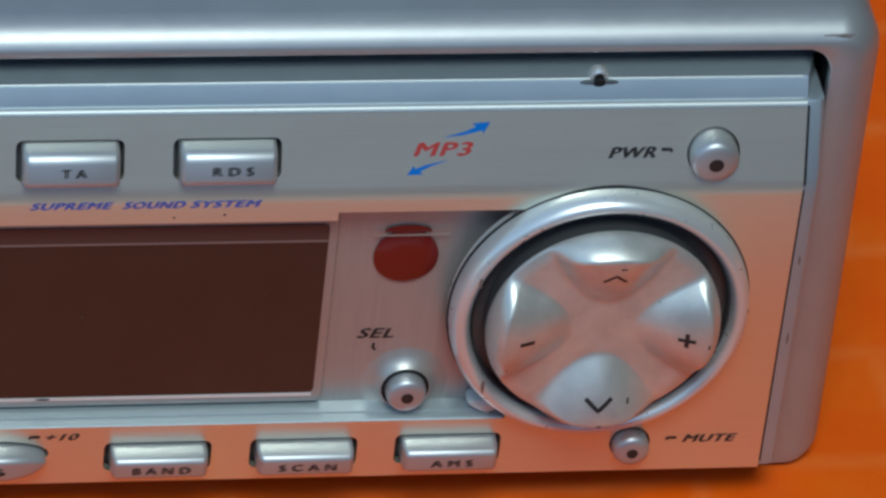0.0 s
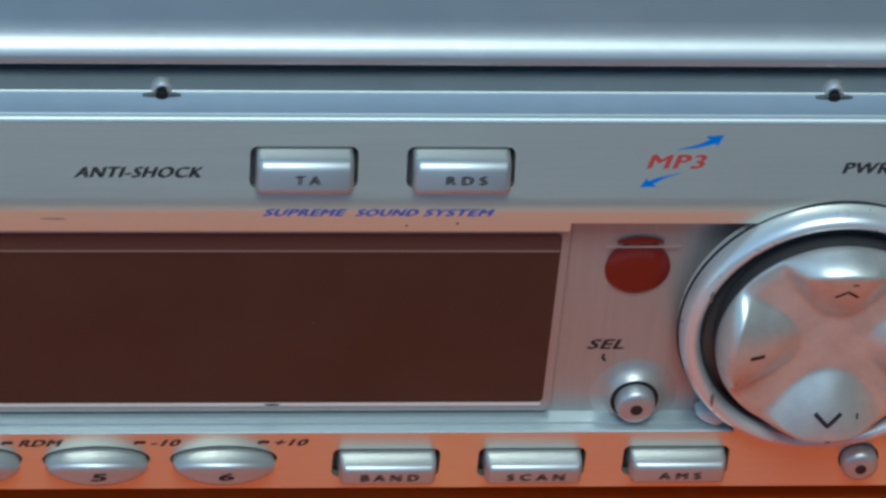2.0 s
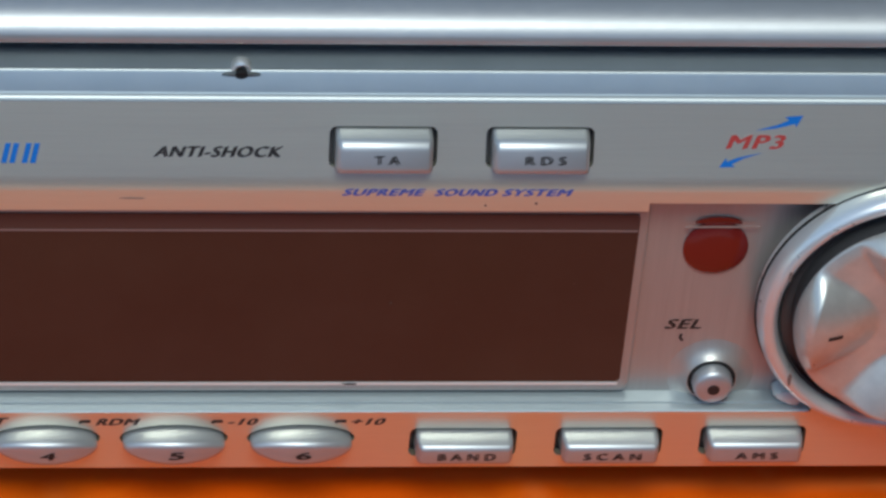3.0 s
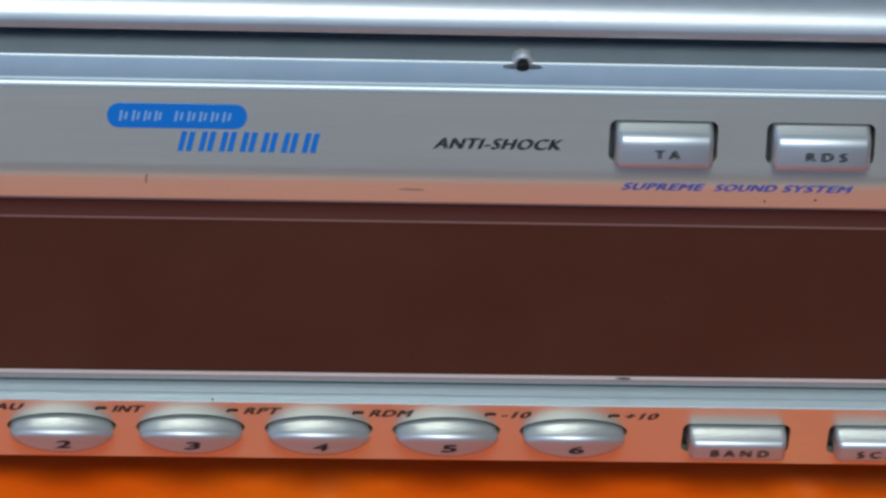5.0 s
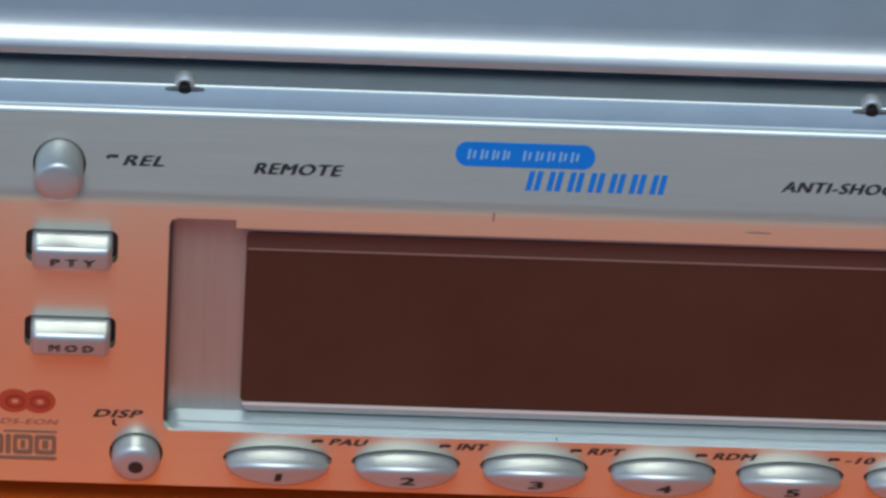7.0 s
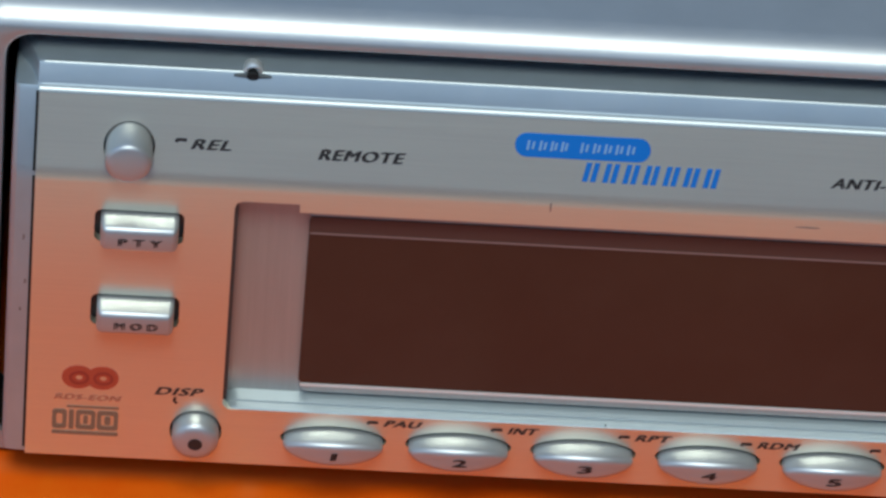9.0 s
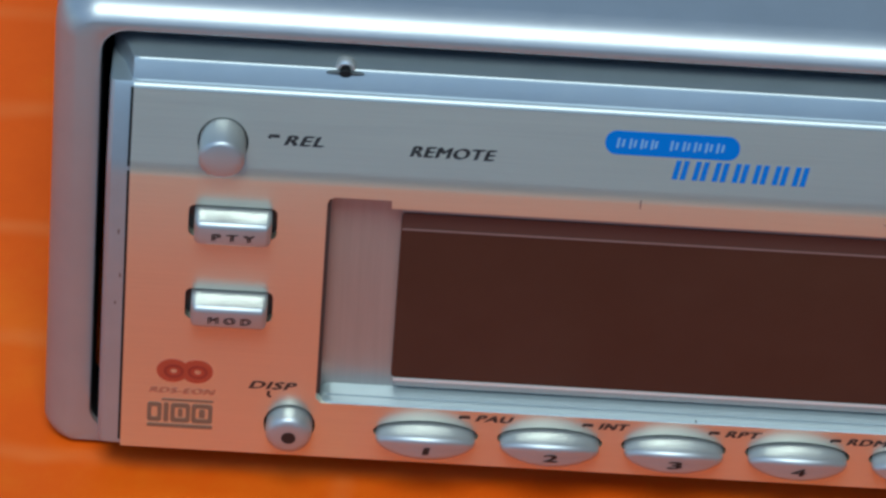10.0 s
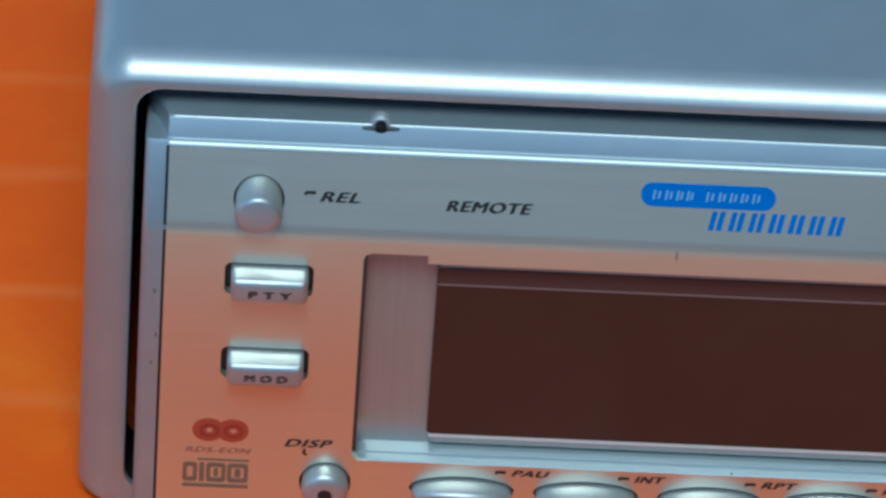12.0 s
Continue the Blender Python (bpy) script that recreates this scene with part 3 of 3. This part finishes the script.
low_words("SYSTEM", 25.4, 32.1, 38.15 - 0.2, 38.95, ink_blue, w=0.0)
up_words("ANTI-SHOCK", -8.1, 4.05, 41.7, 42.85)
up_words("REMOTE", -57.8, -49.5, 41.8, 43.0, lean=0.25)
up_words("REL", -70.1, -66.35, 42.2, 43.3)
tick(-71.2, up(43.0), UPPER)
up_words("PWR", 65.7, 70.2, 42.2, 43.4)
tick(71.4, up(42.95), UPPER, -1)
part("lettering", words("SEL", 43.4, 46.9, 19.3, 20.5, 0.3, w=-2.58), ink, radio)
part("tick_mark", ribbon([(45.1, 18.7), (45.0, 18.2), (45.3, 17.8)], 0.3, -2.55), ink, radio)

# format mark: red letters between two blue swooshes
up_words("MP3", 46.7, 52.3, 42.65, 44.15, ink_red, 0.25)


def swoosh(points):
    """A tapering blue stroke given by its two edges."""
    bm = bmesh.new()
    vs = [bm.verts.new((x, up(z), 0.04)) for x, z in points]
    bm.faces.new(vs)
    part("swoosh", bm, logo_blue, radio, "blue arrow stroke", UPPER)


swoosh([(49.4, 44.42), (51.2, 44.6), (52.2, 44.8), (53.2, 45.05), (53.3, 44.7), (53.95, 45.85), (52.2, 45.7), (52.6, 45.4), (51.5, 44.95)])
swoosh([(50.2, 42.3), (48.9, 42.05), (47.8, 41.82), (46.8, 41.45), (46.7, 41.8), (46.05, 40.9), (47.6, 40.95), (47.3, 41.2), (48.4, 41.75)])

# maker's badge as plain blue shapes
part("badge", sheet([rounded(-39.0, -25.85, up(43.2), up(45.5), 1.15)], 0.05, 0.0), logo_blue, radio, "blue rounded badge", UPPER)
for x, wide, z in ((-37.9, 0.9, 0), (-36.7, 0.8, 0), (-35.6, 0.7, 0), (-34.6, 0.7, 0), (-32.7, 0.9, 0), (-31.5, 0.8, 0), (-30.4, 0.8, 0), (-29.3, 0.8, 0), (-28.2, 0.9, 0)):
    for dx, dz in ((0.0, 0.0), (wide * 0.55, 0.12)):
        part("badge_bar", sheet([[(x + dx, up(43.85 + dz)), (x + dx + 0.24, up(43.85 + dz)), (x + dx + 0.39, up(44.8 - dz)), (x + dx + 0.15, up(44.8 - dz))]], 0.09, 0.05), logo_pale, radio, "", UPPER)
for k in range(7):
    for x in (-32.3 + k * 1.95, -31.52 + k * 1.95):
        part("badge_bar", sheet([[(x, up(41.1)), (x + 0.52, up(41.1)), (x + 0.92, up(42.95)), (x + 0.4, up(42.95))]], 0.05, 0.0), logo_blue, radio, "", UPPER)

# red double-loop mark and the brown disc mark, plain shapes
for x, w in ((-80.0, 0.05), (-77.6, 0.07)):
    part("loop_mark", sheet([oval(x, 13.95, 1.62, 1.48, 32), oval(x + 0.1, 13.9, 0.34, 0.28, 20)], w, 0.0), ink_rust, radio, "red disc of a double-loop mark")
for x in (-80.0, -77.6):
    part("loop_mark", sheet([oval(x + 0.1, 13.9, 1.0, 0.85, 32), oval(x + 0.1, 13.9, 0.72, 0.58, 24)], 0.09, 0.0), ink_deep, radio, "darker red ring")
low_words("RDS-EON", -82.2, -75.7, 11.0, 11.85, ink_faded, 0.2)
for x0, x1 in ((-82.4, -80.95), (-80.05, -78.1), (-77.95, -75.85)):
    part("mark_bar", sheet([rounded(x0, x1, 7.2, 9.7, 0.35, 3), rounded(x0 + 0.42, x1 - 0.42, 7.75, 9.15, 0.2, 3)], 0.05, 0.0), ink_brown, radio)
for x0, x1, z0, z1 in ((-80.75, -80.25, 7.2, 9.7), (-79.3, -78.85, 7.9, 9.0), (-77.2, -76.6, 7.9, 9.0)):
    part("mark_bar", sheet([rounded(x0, x1, z0, z1, 0.15, 2)], 0.05, 0.0), ink_brown, radio)
part("mark_bar", sheet([rounded(-81.0, -75.8, 9.98, 10.25, 0.1, 2)], 0.05, 0.0), ink_brown, radio)
part("mark_bar", sheet([rounded(-82.4, -75.8, 6.5, 6.95, 0.1, 2)], 0.05, 0.0), ink_brown, radio)

slot_grey = material("slot_grey", (0.09, 0.1, 0.105), 0.45)


# steel catches: a small arch over a dark slot on the ridge
def arch(cx, cz, r_in, r_out, w0, w1, n=14):
    bm = bmesh.new()
    prev = None
    for k in range(n + 1):
        a = math.pi * k / n
        c, s = math.cos(a), math.sin(a)
        mid = (r_in + r_out) / 2
        sec = [(r_in, w0), (r_in, w1 - 0.1), (mid, w1), (r_out - 0.08, w1 - 0.1), (r_out, w1 - 0.3), (r_out, w0)]
        ring = [bm.verts.new((cx + r * c, cz + r * s, w)) for r, w in sec]
        if prev:
            for j in range(len(ring)):
                q = (j + 1) % len(ring)
                bm.faces.new((prev[j], ring[j], ring[q], prev[q]))
        prev = ring
    return bm


for x in (-64.6, 0.0, 64.55):
    part("catch_slot", loft([[(px, pz, w) for px, pz in oval(x, 49.0, 1.85 * s, 0.2 * s, 24)] for s, w in ((1, -4.7), (1, -4.36), (0.9, -4.32))]), slot_grey, radio, "fine dark slot of a catch")
    part("catch_hole", loft([[(px, pz, w) for px, pz in oval(x, 49.0, 0.62 * s, 0.45 * s, 24)] for s, w in ((1, -4.9), (1, -4.32), (0.85, -4.26))]), black, radio, "black mouth of the catch")
    part("catch", arch(x, 49.3, 0.5, 0.98, -5.6, -4.55), steel, radio, "small shiny steel catch")

# clear lug at the end of the ledge, and the upper sliver of the sensor
# the lug's pale base colour carries the glint of the clear plastic
lug = material("lug_glint", (0.6, 0.65, 0.63), 0.2, 0.1)
part("clear_lug", loft([[(px + 0.25 * math.sin(pz * 3), pz + 0.2 * math.sin(px * 2.3), w) for px, pz in oval(56.6, 12.05, 1.6 * s, 0.9 * s, 24)] for s, w in ((1, -2.5), (1, -1.0), (0.85, -0.6), (0.55, -0.42), (0.2, -0.36))]), lug, radio, "clear plastic lug, its glint put into a pale colour")
part("sensor_sliver", sheet([[(45.5, 32.75)] + [(47.25 + 2.3 * math.cos(math.pi * k / 10), 32.75 + 0.75 * math.sin(math.pi * k / 10)) for k in range(11)]], -2.3, -2.5), red_lens, radio, "dark red sliver above the sensor")
part("sensor_line", sheet([[(43.9, 32.45), (51.2, 32.5), (51.2, 32.68), (43.9, 32.63)]], -2.0, -2.1), floor_grey, radio)


# wear: small chips and specks of dirt
def scuff(x, z, w, rx, rz, space=FACE, mat=grime, seed=0):
    rnd = random.Random(seed + int(x * 37 + z * 91))
    n = 11
    pts = []
    for k in range(n):
        a, f = 2 * math.pi * k / n, rnd.uniform(0.55, 1.1)
        pts.append((x + rx * f * math.cos(a), z + rz * f * math.sin(a)))
    part("scuff", sheet([pts], w, w - 0.03), mat, radio, "", space)


for x, z, w, rx, rz in ((28.7, 37.05, 0.03, 0.16, 0.16), (23.85, 36.8, 0.03, 0.14, 0.16), (16.0, 23.2, -1.82, 0.14, 0.16), (12.75, 12.98, -1.7, 0.9, 0.16),
                        (-10.2, 37.6, 0.02, 1.6, 0.09), (-35.1, 38.55, 0.03, 0.11, 0.75), (72.9, 6.0, 0.03, 0.3, 0.12), (-66.5, 5.2, 0.03, 0.22, 0.16),
                        (-27.4, 11.15, 0.0, 0.08, 0.25), (-85.6, 25.5, -0.3, 0.16, 0.35), (-85.9, 31.0, -0.3, 0.14, 0.5), (-86.0, 22.0, -0.3, 0.13, 0.3),
                        (85.9, 30.0, -0.32, 0.15, 0.8), (86.0, 20.0, -0.32, 0.14, 1.1)):
    scuff(x, z, w, rx, rz, FACE, faint if (max(rx, rz) > 0.35 and w > -0.1) or abs(x) > 85 else grime)
# chips along the front edge of the housing, on a face that leans back
EDGE = Matrix(((MM, 0, 0, 0), (0, MM * math.sin(radians(28)), -MM * math.cos(radians(28)), 5.62 * MM), (0, MM * math.cos(radians(28)), MM * math.sin(radians(28)), 52.6 * MM), (0, 0, 0, 1)))
for x, z, rx, rz in ((61.0, 0.2, 1.6, 0.14), (56.5, 0.12, 1.1, 0.12), (38.4, 0.15, 0.5, 0.3), (47.0, 0.2, 0.5, 0.1), (-5.0, 0.2, 0.9, 0.12), (-33.0, 0.25, 0.7, 0.1), (20.0, 0.15, 0.6, 0.1), (-78.0, 0.4, 0.25, 0.2)):
    scuff(x, z, 0.02, rx, rz, EDGE)
scuff(88.0, 0.6, 0.02, 1.7, 0.32, EDGE, faint)
scuff(88.2, 0.5, 0.04, 0.8, 0.12, EDGE)


def ring_scuff(angle, r, w, rx, rz):
    a = radians(angle)
    scuff(KX + r * math.cos(a), KZ + r * math.sin(a), w, rx, rz, FACE, faint)


ring_scuff(157, 13.6, 2.45, 0.18, 0.75)
ring_scuff(190, 14.2, 1.95, 0.12, 0.7)
ring_scuff(-12, 13.9, 2.3, 0.14, 0.5)
ring_scuff(215, 13.5, 2.45, 0.2, 0.9)
for x, z, wide, tall in ((0.6, 9.35, 0.6, 0.2), (10.1, -0.5, 0.2, 0.5), (-9.6, -3.4, 0.15, 0.2), (0.2, -10.3, 0.5, 0.15), (5.2, 3.2, 0.12, 0.12), (3.0, -7.9, 0.25, 0.55)):
    bm = ribbon([(KX + x - wide / 2, KZ + z), (KX + x + wide / 2, KZ + z)], tall, 0.04, pad_height)
    part("scuff", bm, grime, pad)

# dust on the display
rnd = random.Random(11)
for k in range(8):
    size = rnd.uniform(0.04, 0.085)
    scuff(rnd.uniform(-56, 37), rnd.uniform(14.5, 31.5), -1.8, size, size * rnd.uniform(0.8, 1.6), FACE, band_dark, k)
